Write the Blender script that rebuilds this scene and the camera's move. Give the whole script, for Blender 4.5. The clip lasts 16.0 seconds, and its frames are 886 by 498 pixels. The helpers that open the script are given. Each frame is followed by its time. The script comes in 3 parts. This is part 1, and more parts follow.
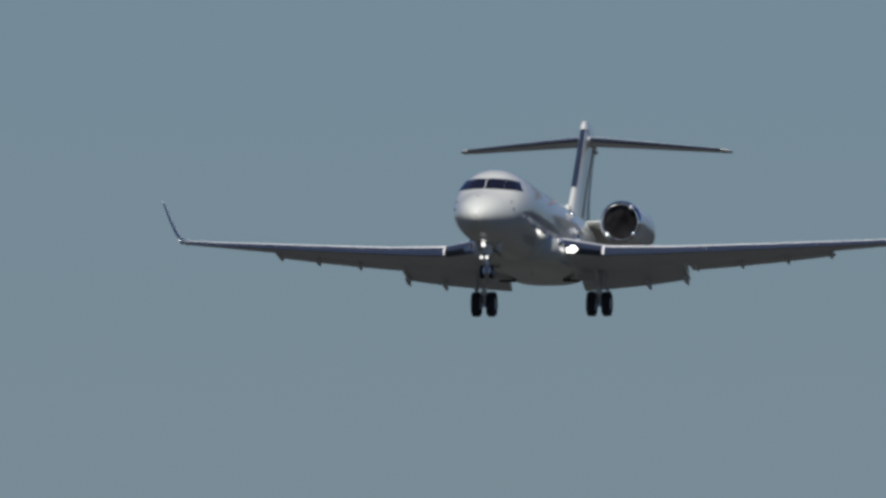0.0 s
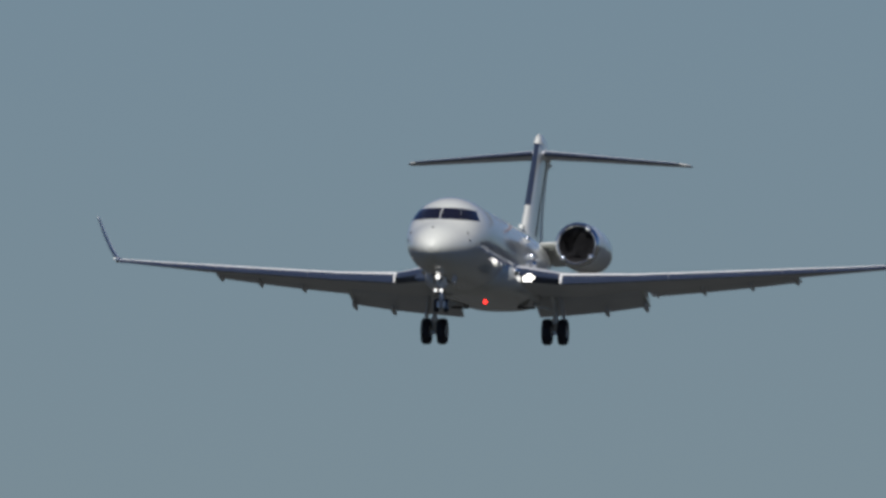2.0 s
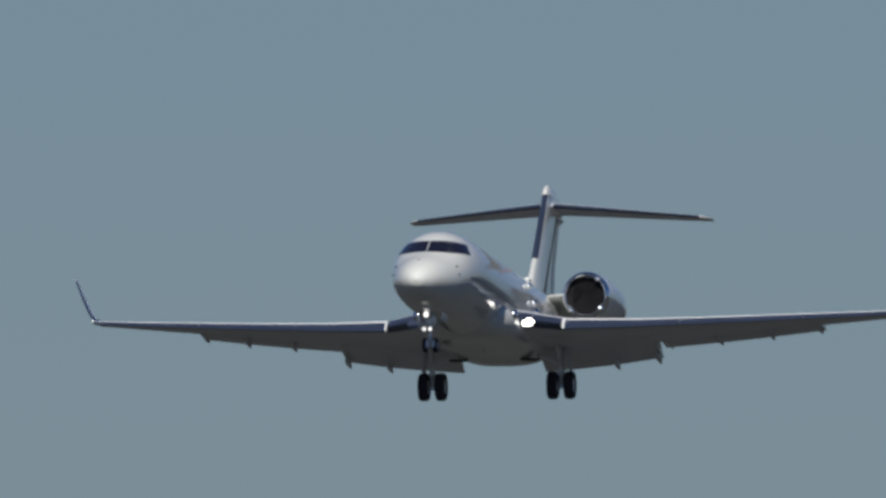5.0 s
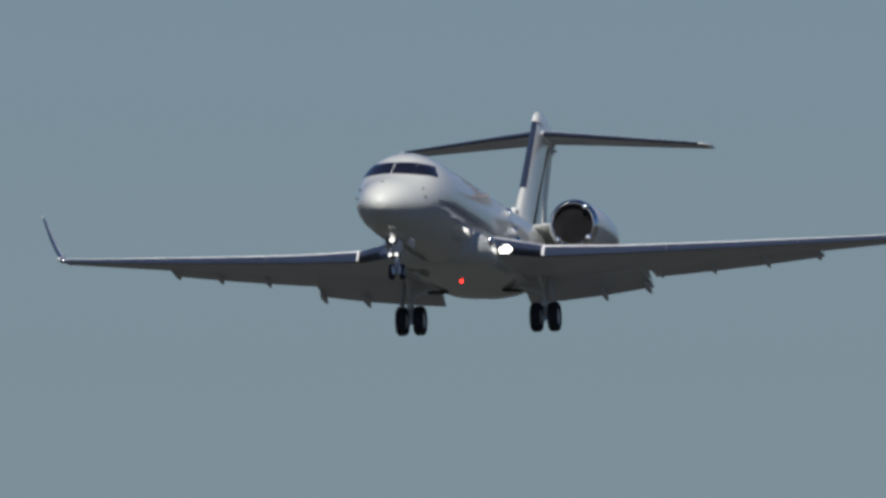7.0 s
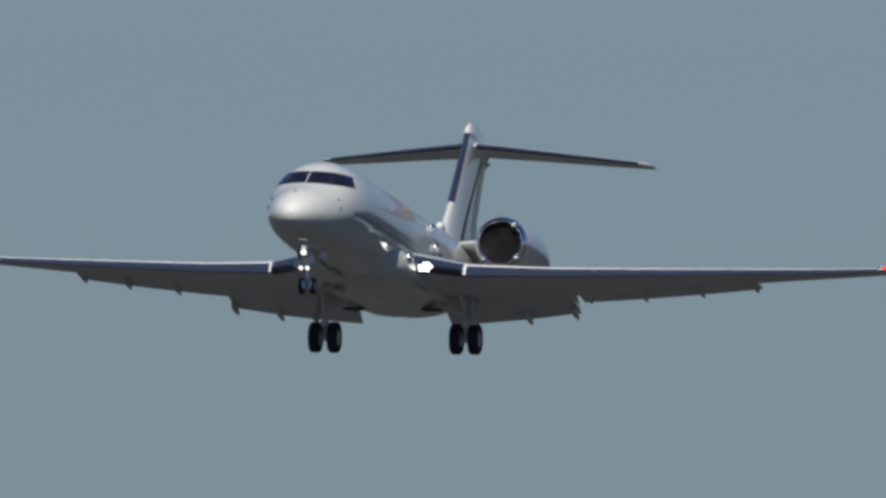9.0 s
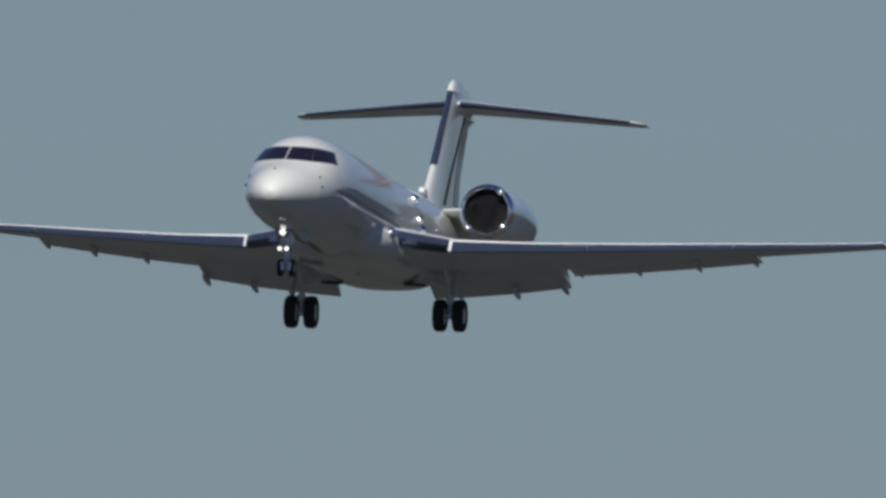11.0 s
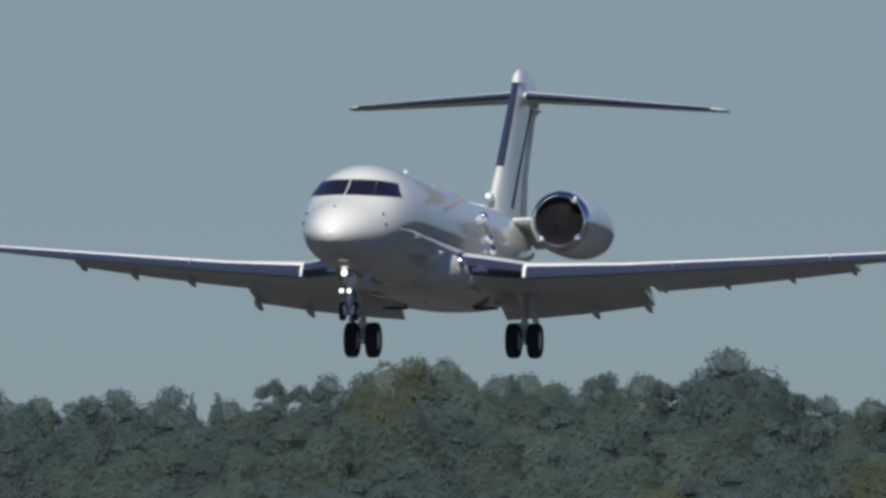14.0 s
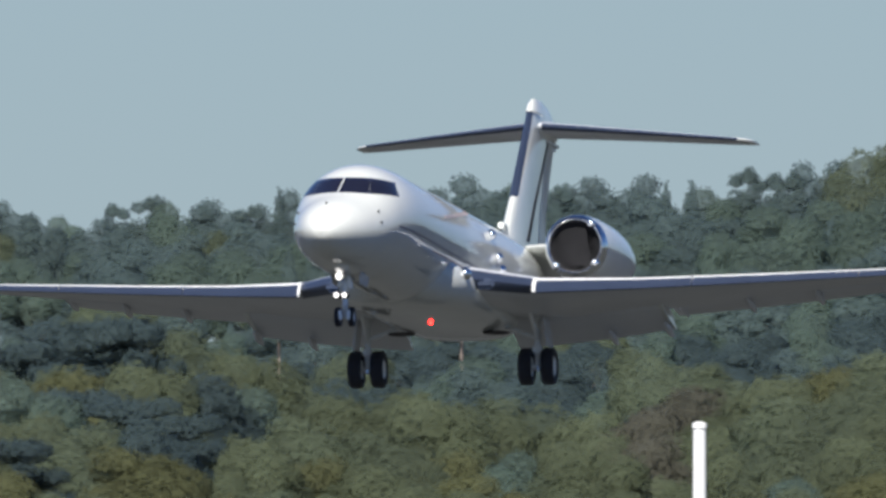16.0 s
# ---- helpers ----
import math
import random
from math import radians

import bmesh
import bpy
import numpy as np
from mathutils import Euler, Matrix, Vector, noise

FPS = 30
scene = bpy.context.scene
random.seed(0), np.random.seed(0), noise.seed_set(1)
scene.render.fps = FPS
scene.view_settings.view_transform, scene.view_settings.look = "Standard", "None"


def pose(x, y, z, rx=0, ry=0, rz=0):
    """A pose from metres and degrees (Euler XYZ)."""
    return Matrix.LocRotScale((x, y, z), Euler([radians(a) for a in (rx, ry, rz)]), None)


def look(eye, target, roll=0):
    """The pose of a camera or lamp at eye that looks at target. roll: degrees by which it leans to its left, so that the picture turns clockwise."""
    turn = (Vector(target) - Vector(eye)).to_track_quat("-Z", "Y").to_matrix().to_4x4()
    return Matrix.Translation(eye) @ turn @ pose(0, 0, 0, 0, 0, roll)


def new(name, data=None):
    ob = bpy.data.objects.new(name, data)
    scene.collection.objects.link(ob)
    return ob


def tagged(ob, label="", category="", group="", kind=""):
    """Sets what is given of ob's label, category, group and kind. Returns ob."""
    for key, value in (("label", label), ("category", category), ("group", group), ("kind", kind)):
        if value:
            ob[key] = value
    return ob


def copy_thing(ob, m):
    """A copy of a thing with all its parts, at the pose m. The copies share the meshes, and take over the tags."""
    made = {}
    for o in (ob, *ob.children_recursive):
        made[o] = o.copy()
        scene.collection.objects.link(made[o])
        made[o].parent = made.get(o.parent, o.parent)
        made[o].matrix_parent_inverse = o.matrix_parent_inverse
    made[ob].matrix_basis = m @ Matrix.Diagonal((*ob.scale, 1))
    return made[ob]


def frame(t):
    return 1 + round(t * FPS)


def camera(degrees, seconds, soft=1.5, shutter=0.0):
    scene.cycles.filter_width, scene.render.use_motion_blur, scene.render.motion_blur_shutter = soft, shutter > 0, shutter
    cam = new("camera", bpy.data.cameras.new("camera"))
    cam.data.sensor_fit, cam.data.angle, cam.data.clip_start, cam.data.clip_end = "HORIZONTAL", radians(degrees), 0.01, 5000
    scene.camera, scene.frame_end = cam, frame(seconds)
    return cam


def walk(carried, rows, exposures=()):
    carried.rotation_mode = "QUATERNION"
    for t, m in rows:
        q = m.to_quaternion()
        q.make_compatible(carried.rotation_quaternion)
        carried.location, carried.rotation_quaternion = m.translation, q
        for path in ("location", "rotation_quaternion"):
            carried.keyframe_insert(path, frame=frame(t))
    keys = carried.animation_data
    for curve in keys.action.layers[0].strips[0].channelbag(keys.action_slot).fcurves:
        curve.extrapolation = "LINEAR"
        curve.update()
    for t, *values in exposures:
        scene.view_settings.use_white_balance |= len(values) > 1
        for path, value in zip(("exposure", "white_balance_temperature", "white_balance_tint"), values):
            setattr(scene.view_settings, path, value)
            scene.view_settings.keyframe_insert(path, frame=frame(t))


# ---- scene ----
cam = camera(2 * math.degrees(math.atan(784 / 107760)), 16.0, soft=3.2)
# seconds, tilt, turn of a tripod head that follows the jet
CAMERA_ROWS = [
    (0.0, 91.52752, -2.71105),
    (0.5, 91.50760, -2.65780),
    (1.0, 91.50833, -2.61241),
    (1.5, 91.50784, -2.56216),
    (2.0, 91.50246, -2.50745),
    (2.5, 91.48893, -2.43273),
    (3.0, 91.48470, -2.35725),
    (3.2, 91.48830, -2.32566),
    (5.3, 91.44894, -2.01887),
    (5.5, 91.43452, -1.97084),
    (6.0, 91.39682, -1.89671),
    (6.5, 91.34890, -1.84594),
    (7.0, 91.33185, -1.78424),
    (7.5, 91.33681, -1.71292),
    (8.0, 91.30312, -1.64441),
    (8.5, 91.28235, -1.56698),
    (9.0, 91.27482, -1.51471),
    (9.2, 91.27893, -1.48736),
    (11.3, 91.16123, -1.07482),
    (11.5, 91.16114, -1.02360),
    (12.0, 91.13797, -0.89339),
    (12.5, 91.13698, -0.76227),
    (13.0, 91.09332, -0.63259),
    (13.5, 91.05988, -0.51988),
    (14.0, 91.01975, -0.43717),
    (14.5, 90.97869, -0.32230),
    (15.0, 90.92508, -0.20554),
    (15.5, 90.87427, -0.09959),
    (16.0, 90.82013, 0.00930),
]
walk(cam, [(t, pose(0, 0, 2, tilt, 0, turn)) for t, tilt, turn in CAMERA_ROWS],
     exposures=[(0, 0.0), (9, 0.1), (13, 0.15), (14.5, 0.45), (15.0, 0.62), (15.5, 0.76), (16.0, 0.86)])

# ---- world and sun ----
SUN_UP, SUN_TURN = 44, 189
world = bpy.data.worlds.new("sky")
scene.world = world
world.use_nodes = True
wn = world.node_tree.nodes
sky = wn.new("ShaderNodeTexSky")
sky.sky_type, sky.sun_disc = "NISHITA", False
sky.sun_elevation, sky.sun_rotation = radians(SUN_UP), radians(SUN_TURN)
sky.air_density, sky.dust_density, sky.ozone_density = 1.0, 0.0, 2.0
wn["Background"].inputs["Strength"].default_value = 0.0434
tint = wn.new("ShaderNodeMix")
tint.data_type, tint.blend_type = "RGBA", "MULTIPLY"
tint.inputs["Factor"].default_value = 1.0
tint_a = [i for i in tint.inputs if i.name == "A" and i.type == "RGBA"][0]
tint_b = [i for i in tint.inputs if i.name == "B" and i.type == "RGBA"][0]
tint_b.default_value = (0.412, 0.552, 0.858, 1)
world.node_tree.links.new(sky.outputs[0], tint_a)
world.node_tree.links.new([o for o in tint.outputs if o.type == "RGBA"][0], wn["Background"].inputs["Color"])
sun = new("sun", bpy.data.lights.new("sun", "SUN"))
sun.data.energy, sun.data.angle, sun.data.color = 3.9, radians(0.5), (1.0, 0.965, 0.90)
up, turn = radians(SUN_UP), radians(SUN_TURN)
sun.matrix_world = look((0, 0, 0), (-math.sin(turn) * math.cos(up), -math.cos(turn) * math.cos(up), -math.sin(up)))


# ---- materials ----
def material(name, colour, rough=0.5, metal=0.0, vary=0.12, scale=3.0, fine=40.0, bump=0.0, coat=0.0, island=0.0, obj=0.0, leafy=0.0, shine=0.5):
    """A surface with stains at one scale and grain at a second one."""
    m = bpy.data.materials.new(name)
    m.use_nodes = True
    n, l = m.node_tree.nodes, m.node_tree.links
    b = n["Principled BSDF"]
    b.inputs["Roughness"].default_value, b.inputs["Metallic"].default_value = rough, metal
    b.inputs["Coat Weight"].default_value, b.inputs["Coat Roughness"].default_value = coat, 0.06
    b.inputs["Specular IOR Level"].default_value = shine
    co = n.new("ShaderNodeTexCoord")
    total = None
    for size, part_of in ((scale, 0.65), (fine, 0.35)):
        tex = n.new("ShaderNodeTexNoise")
        tex.inputs["Scale"].default_value, tex.inputs["Detail"].default_value = size, 4
        l.new(co.outputs["Object"], tex.inputs["Vector"])
        mul = n.new("ShaderNodeMath")
        mul.operation = "MULTIPLY"
        l.new(tex.outputs["Fac"], mul.inputs[0])
        mul.inputs[1].default_value = part_of
        if total:
            add = n.new("ShaderNodeMath")
            l.new(total.outputs[0], add.inputs[0]), l.new(mul.outputs[0], add.inputs[1])
            total = add
        else:
            total = mul
    ends = n.new("ShaderNodeMapRange")
    l.new(total.outputs[0], ends.inputs["Value"])
    ends.inputs["From Min"].default_value, ends.inputs["From Max"].default_value = 0.3, 0.7
    ends.inputs["To Min"].default_value, ends.inputs["To Max"].default_value = 1 - vary, 1 + vary
    value = ends.outputs[0]
    for node, output, amount in (("ShaderNodeNewGeometry", "Random Per Island", island), ("ShaderNodeObjectInfo", "Random", obj)):
        if amount:
            info, rng, mul = n.new(node), n.new("ShaderNodeMapRange"), n.new("ShaderNodeMath")
            mul.operation = "MULTIPLY"
            rng.inputs["To Min"].default_value, rng.inputs["To Max"].default_value = 1 - amount, 1 + amount
            l.new(info.outputs[output], rng.inputs["Value"])
            l.new(rng.outputs[0], mul.inputs[0]), l.new(value, mul.inputs[1])
            value = mul.outputs[0]
    hue = n.new("ShaderNodeHueSaturation")
    hue.inputs["Color"].default_value = (*colour, 1)
    l.new(value, hue.inputs["Value"])
    l.new(hue.outputs[0], b.inputs["Base Color"])
    if leafy:
        mix, thin = n.new("ShaderNodeMixShader"), n.new("ShaderNodeBsdfTranslucent")
        mix.inputs["Fac"].default_value = leafy
        l.new(hue.outputs[0], thin.inputs["Color"])
        l.new(b.outputs[0], mix.inputs[1]), l.new(thin.outputs[0], mix.inputs[2])
        airy, gaps = n.new("ShaderNodeMixShader"), n.new("ShaderNodeBsdfTransparent")
        airy.inputs["Fac"].default_value = 0.5
        l.new(mix.outputs[0], airy.inputs[1]), l.new(gaps.outputs[0], airy.inputs[2])
        l.new(airy.outputs[0], n["Material Output"].inputs["Surface"])
    if bump:
        bp = n.new("ShaderNodeBump")
        bp.inputs["Strength"].default_value = bump
        l.new(total.outputs[0], bp.inputs["Height"])
        l.new(bp.outputs[0], b.inputs["Normal"])
    return m


def glowing(name, colour, strength):
    m = bpy.data.materials.new(name)
    m.use_nodes = True
    b = m.node_tree.nodes["Principled BSDF"]
    b.inputs["Base Color"].default_value = (*colour, 1)
    b.inputs["Emission Color"].default_value, b.inputs["Emission Strength"].default_value = (*colour, 1), strength
    return m


WHITE = material("white_gloss_paint", (0.695, 0.71, 0.68), 0.5, vary=0.05, scale=0.6, fine=9, coat=1.0, shine=0.15)
GREY = material("grey_wing_paint", (0.62, 0.63, 0.65), 0.38, vary=0.06, scale=0.8, fine=12, coat=0.2)
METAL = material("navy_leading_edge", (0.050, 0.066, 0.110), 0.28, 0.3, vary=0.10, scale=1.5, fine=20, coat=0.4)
RUDDER = material("pale_grey_rudder_paint", (0.66, 0.66, 0.63), 0.42, vary=0.08, scale=1.2, fine=9, coat=0.3)
SLAT_TOP = material("pale_slat_sun_band_and_end", (0.86, 0.86, 0.85), 0.4, 0.0, vary=0.05, scale=1.5)
CHROME = material("bright_intake_lip", (0.9, 0.91, 0.92), 0.16, 1.0, vary=0.03)
GEAR = material("white_gear_enamel", (0.92, 0.92, 0.90), 0.4, vary=0.05, scale=5)
STEEL = material("landing_gear_steel", (0.78, 0.79, 0.78), 0.4, 0.0, vary=0.1, scale=6)
DARK = material("dark_intake", (0.012, 0.012, 0.014), 0.6, vary=0.2, shine=0.15)
FAN = material("titanium_fan", (0.010, 0.009, 0.009), 0.7, 0.0, vary=0.15, shine=0.06)
RUBBER = material("tyre_rubber", (0.02, 0.021, 0.03), 0.75, vary=0.2, scale=8)
GLASS = material("tinted_cockpit_glass", (0.012, 0.012, 0.022), 0.12, vary=0.1)
STRIPE = material("dark_blue_stripe", (0.08, 0.09, 0.16), 0.3, vary=0.05)
MAROON = material("maroon_stripe", (0.25, 0.14, 0.14), 0.3, vary=0.05)
FADED = material("faded_rose_swoosh", (0.50, 0.41, 0.38), 0.4, vary=0.08)
SEAM = material("dark_gap_and_bay_shade", (0.05, 0.045, 0.045), 0.8, vary=0.2)
BULB = glowing("lamp_white", (1.0, 0.97, 0.9), 3.0)
TAXI = glowing("lamp_taxi", (1.0, 0.97, 0.92), 1.2)
RED = glowing("lamp_red", (1.0, 0.02, 0.015), 7.0)
NAV = glowing("lamp_navigation", (1.0, 0.05, 0.03), 1.2)
LENS = material("clear_lens", (0.75, 0.8, 0.78), 0.08, vary=0.02)
POLE = material("pole_white_paint", (0.78, 0.78, 0.76), 0.5, vary=0.1, scale=2)
SOIL = material("grass_ground", (0.050, 0.052, 0.050), 0.95, vary=0.35, scale=0.02, fine=0.4, bump=0.2, shine=0.05)
PINE_BARK = material("pine_bark", (0.29, 0.23, 0.195), 0.9, vary=0.25, scale=2, fine=15, bump=0.3)
BARK = material("bark", (0.16, 0.10, 0.075), 0.9, vary=0.3, scale=2, fine=15, bump=0.3)
# distance haze is tinted into deep, mid, pine and shade; shade is darkened too
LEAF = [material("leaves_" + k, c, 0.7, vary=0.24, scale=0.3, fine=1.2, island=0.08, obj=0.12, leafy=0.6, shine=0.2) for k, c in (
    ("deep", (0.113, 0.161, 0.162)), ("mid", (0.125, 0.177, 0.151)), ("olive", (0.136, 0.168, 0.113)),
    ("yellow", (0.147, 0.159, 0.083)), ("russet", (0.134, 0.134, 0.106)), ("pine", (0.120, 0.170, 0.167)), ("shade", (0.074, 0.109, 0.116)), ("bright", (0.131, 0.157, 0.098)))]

# ---- ground: one sheet, level at the airfield, rising to a wooded hill ----
GROUND_Y = [-9000, 0, 2700, 3250, 3450, 3650, 4000, 4250, 4620, 4800, 9000]
GROUND_Z = [0, 0, 0, 22, 27, 30, 33, 39, 60, 61, 61]


def land(x, y):
    return float(np.interp(y, GROUND_Y, GROUND_Z))


def ground():
    bm = bmesh.new()
    ys = sorted(set(GROUND_Y) | set(range(2500, 5000, 90)))
    xs = [-9000, -3000, -800, -300, -100, 0, 100, 300, 800, 3000, 9000]
    grid = [[bm.verts.new((x, y, land(x, y))) for x in xs] for y in ys]
    for a, b in zip(grid, grid[1:]):
        for i in range(len(xs) - 1):
            bm.faces.new((a[i], a[i + 1], b[i + 1], b[i]))
    me = bpy.data.meshes.new("ground")
    bm.to_mesh(me)
    me.materials.append(SOIL)
    tagged(new("ground", me), "grassy ground rising to a wooded hill", "ground", kind="structure")


ground()

# ---- the jet: x to port, y aft from the nose, z up from the body's middle ----
BASE = Vector((0, -16.4, 2.6))


def part(name, bm, mat, parent, label="", smooth=True, at=BASE):
    bmesh.ops.recalc_face_normals(bm, faces=bm.faces)
    bmesh.ops.translate(bm, verts=bm.verts, vec=at)
    me = bpy.data.meshes.new(name)
    bm.to_mesh(me)
    bm.free()
    for m in mat if isinstance(mat, list) else [mat]:
        me.materials.append(m)
    if smooth:
        me.shade_smooth()
        me.set_sharp_from_angle(angle=radians(38))
    ob = new(name, me)
    ob.parent = parent
    if label:
        ob["label"] = label
    return ob


def loft(rings, caps=True, closed=True):
    """A skin over rings of points."""
    bm = bmesh.new()
    rows = [[bm.verts.new(p) for p in r] for r in rings]
    for a, b in zip(rows, rows[1:]):
        n = len(a)
        for i in range(n if closed else n - 1):
            bm.faces.new((a[i], a[(i + 1) % n], b[(i + 1) % n], b[i]))
    if caps:
        bm.faces.new(rows[0]), bm.faces.new(rows[-1])
    return bm


def smooth_table(xs, ys):
    """A smooth curve through a table, with no overshoot."""
    xs, ys = np.array(xs, float), np.array(ys, float)
    d = np.diff(ys) / np.diff(xs)
    m = np.r_[d[0], np.where(d[:-1] * d[1:] > 0, 2 * d[:-1] * d[1:] / (d[:-1] + d[1:] + 1e-12), 0), d[-1]]

    def f(x):
        i = int(np.clip(np.searchsorted(xs, x) - 1, 0, len(d) - 1))
        h = xs[i + 1] - xs[i]
        t = min(max((x - xs[i]) / h, 0), 1)
        return ((2 * t**3 - 3 * t**2 + 1) * ys[i] + (t**3 - 2 * t**2 + t) * h * m[i]
                + (3 * t**2 - 2 * t**3) * ys[i + 1] + (t**3 - t**2) * h * m[i + 1])
    return f


S_BODY = [0, 0.06, 0.2, 0.45, 0.8, 1.3, 1.9, 2.4, 3.0, 3.6, 4.5, 6, 18, 20, 22, 24, 26, 28.6]
TOP = smooth_table(S_BODY, [-0.55, -0.38, -0.25, -0.09, 0.08, 0.26, 0.45, 0.68, 0.97, 1.20, 1.38, 1.46, 1.46, 1.44, 1.40, 1.31, 1.17, 0.95])
LOW = smooth_table(S_BODY, [-0.55, -0.70, -0.82, -0.94, -1.04, -1.13, -1.20, -1.24, -1.27, -1.285, -1.29, -1.29, -1.29, -1.1, -0.65, -0.12, 0.28, 0.62])
HALF = smooth_table(S_BODY, [0.0, 0.18, 0.33, 0.50, 0.66, 0.83, 0.98, 1.08, 1.18, 1.25, 1.32, 1.345, 1.345, 1.30, 1.12, 0.85, 0.52, 0.14])


def body_point(s, a, out=0.0):
    """A point of the body's skin, a: angle from port, over the top."""
    top, low, half = TOP(s), LOW(s), HALF(s)
    mid = (top + low) / 2
    return Vector(((half + out) * math.cos(a), s, mid + ((top - low) / 2 + out) * math.sin(a)))


def body_depth(x, z):
    """How far aft of the nose the skin lies, seen from ahead."""
    lo, hi = 0.0, 6.0
    for _ in range(40):
        s = (lo + hi) / 2
        top, low, half = TOP(s), LOW(s), HALF(s)
        inside = (x / max(half, 1e-4)) ** 2 + ((z - (top + low) / 2) / max((top - low) / 2, 1e-4)) ** 2 < 1
        lo, hi = (lo, s) if inside else (s, hi)
    return hi


def skin_patch(corners, n=8, m=5, out=0.012, thick=0.02):
    """A thin curved pane on the nose; corners (x, z): two below, two above."""
    (a, b), (c, d) = corners
    rings = []
    for side in (0, 1):
        grid = []
        for j in range(m + 1):
            v = j / m
            row = []
            for i in range(n + 1):
                u = i / n
                x = (a[0] * (1 - u) + b[0] * u) * (1 - v) + (c[0] * (1 - u) + d[0] * u) * v
                z = (a[1] * (1 - u) + b[1] * u) * (1 - v) + (c[1] * (1 - u) + d[1] * u) * v
                row.append(Vector((x, body_depth(x, z) - out + side * thick, z)))
            grid.append(row)
        rings.append(grid)
    bm = bmesh.new()
    front, back = [[[bm.verts.new(p) for p in row] for row in g] for g in rings]
    for g in (front, back):
        for r, q in zip(g, g[1:]):
            for i in range(n):
                bm.faces.new((r[i], r[i + 1], q[i + 1], q[i]))
    edge = lambda g: g[0] + [r[-1] for r in g[1:]] + g[-1][-2::-1] + [r[0] for r in g[-2:0:-1]]
    f, k = edge(front), edge(back)
    for i in range(len(f)):
        bm.faces.new((f[i], f[(i + 1) % len(f)], k[(i + 1) % len(f)], k[i]))
    return bm


def stripe(s0, s1, z0, z1, wide, side, n=40):
    """A painted band along the body's flank."""
    rings = []
    for i in range(n + 1):
        s = s0 + (s1 - s0) * i / n
        zz = z0 + (z1 - z0) * i / n
        mid, b = (TOP(s) + LOW(s)) / 2, (TOP(s) - LOW(s)) / 2
        ring = []
        for dz, out in ((-wide, 0.004), (wide, 0.004), (wide, -0.02), (-wide, -0.02)):
            a = math.asin(max(-1, min(1, (zz + dz - mid) / b)))
            p = body_point(s, a, out)
            p.x *= side
            ring.append(p)
        rings.append(ring)
    return loft(rings)


def foil(n=14, camber=0.015):
    """A wing section, chord 1: from the tail over the top to the nose and back below."""
    up, low = [], []
    for i in range(n + 1):
        x = 0.5 * (1 - math.cos(math.pi * i / n))
        t = 5 * (0.2969 * math.sqrt(x) - 0.126 * x - 0.3516 * x**2 + 0.2843 * x**3 - 0.1026 * x**4)
        c = 4 * camber * x * (1 - x)
        up.append((x, t, c)), low.append((x, -t, c))
    return up[::-1] + low[1:]


def section(x, lead, z, chord, thick, drop, points=None):
    """A wing section at x across; drop: how far its tail lies below its nose."""
    ca, sa = math.cos(math.asin(drop / chord)), drop / chord
    return [Vector((x, lead + chord * (px * ca + (t * thick + c) * sa), z + chord * ((t * thick + c) * ca - px * sa))) for px, t, c in points or foil()]


def spin(profile, centre, axis="y", n=36):
    """A body of revolution; profile: (along, radius)."""
    rings = []
    for along, r in profile:
        ring = []
        for i in range(n):
            a = 2 * math.pi * i / n
            p = (r * math.cos(a), along, r * math.sin(a)) if axis == "y" else ((along, r * math.cos(a), r * math.sin(a)) if axis == "x" else (r * math.cos(a), r * math.sin(a), along))
            ring.append(Vector(centre) + Vector(p))
        rings.append(ring)
    return loft(rings)


def rod(a, b, r, r2=None, n=12):
    a, b = Vector(a), Vector(b)
    q = (b - a).to_track_quat("Z", "Y").to_matrix()
    ring = lambda c, k: [c + q @ Vector((k * math.cos(2 * math.pi * i / n), k * math.sin(2 * math.pi * i / n), 0)) for i in range(n)]
    return loft([ring(a, r), ring(b, r if r2 is None else r2)])


def block(c, size, bevel=0.02, turn=None):
    bm = bmesh.new()
    bmesh.ops.create_cube(bm, size=1, matrix=Matrix.Diagonal((*size, 1)))
    if bevel:
        bmesh.ops.bevel(bm, geom=bm.edges[:], offset=bevel, segments=2, affect="EDGES")
    bmesh.ops.transform(bm, matrix=Matrix.Translation(c) @ (turn or Matrix()), verts=bm.verts)
    return bm


# stations of the wing: across, leading edge, height, chord, thickness, drop of the tail
WING = [(1.0, 10.2, -0.62, 7.0, 0.115, 0.28), (1.45, 10.65, -0.64, 6.55, 0.115, 0.27), (2.72, 11.95, -0.70, 5.3, 0.11, 0.24), (4.8, 13.6, -0.52, 4.0, 0.105, 0.18),
        (7.2, 15.5, -0.26, 3.3, 0.10, 0.10), (9.5, 17.3, 0.0, 2.7, 0.09, 0.0), (11.4, 18.75, 0.21, 2.1, 0.085, -0.04), (12.93, 19.95, 0.41, 1.55, 0.08, -0.04)]


def wing_at(x):
    return [float(np.interp(x, [w[0] for w in WING], [w[k] for w in WING])) for k in range(6)]


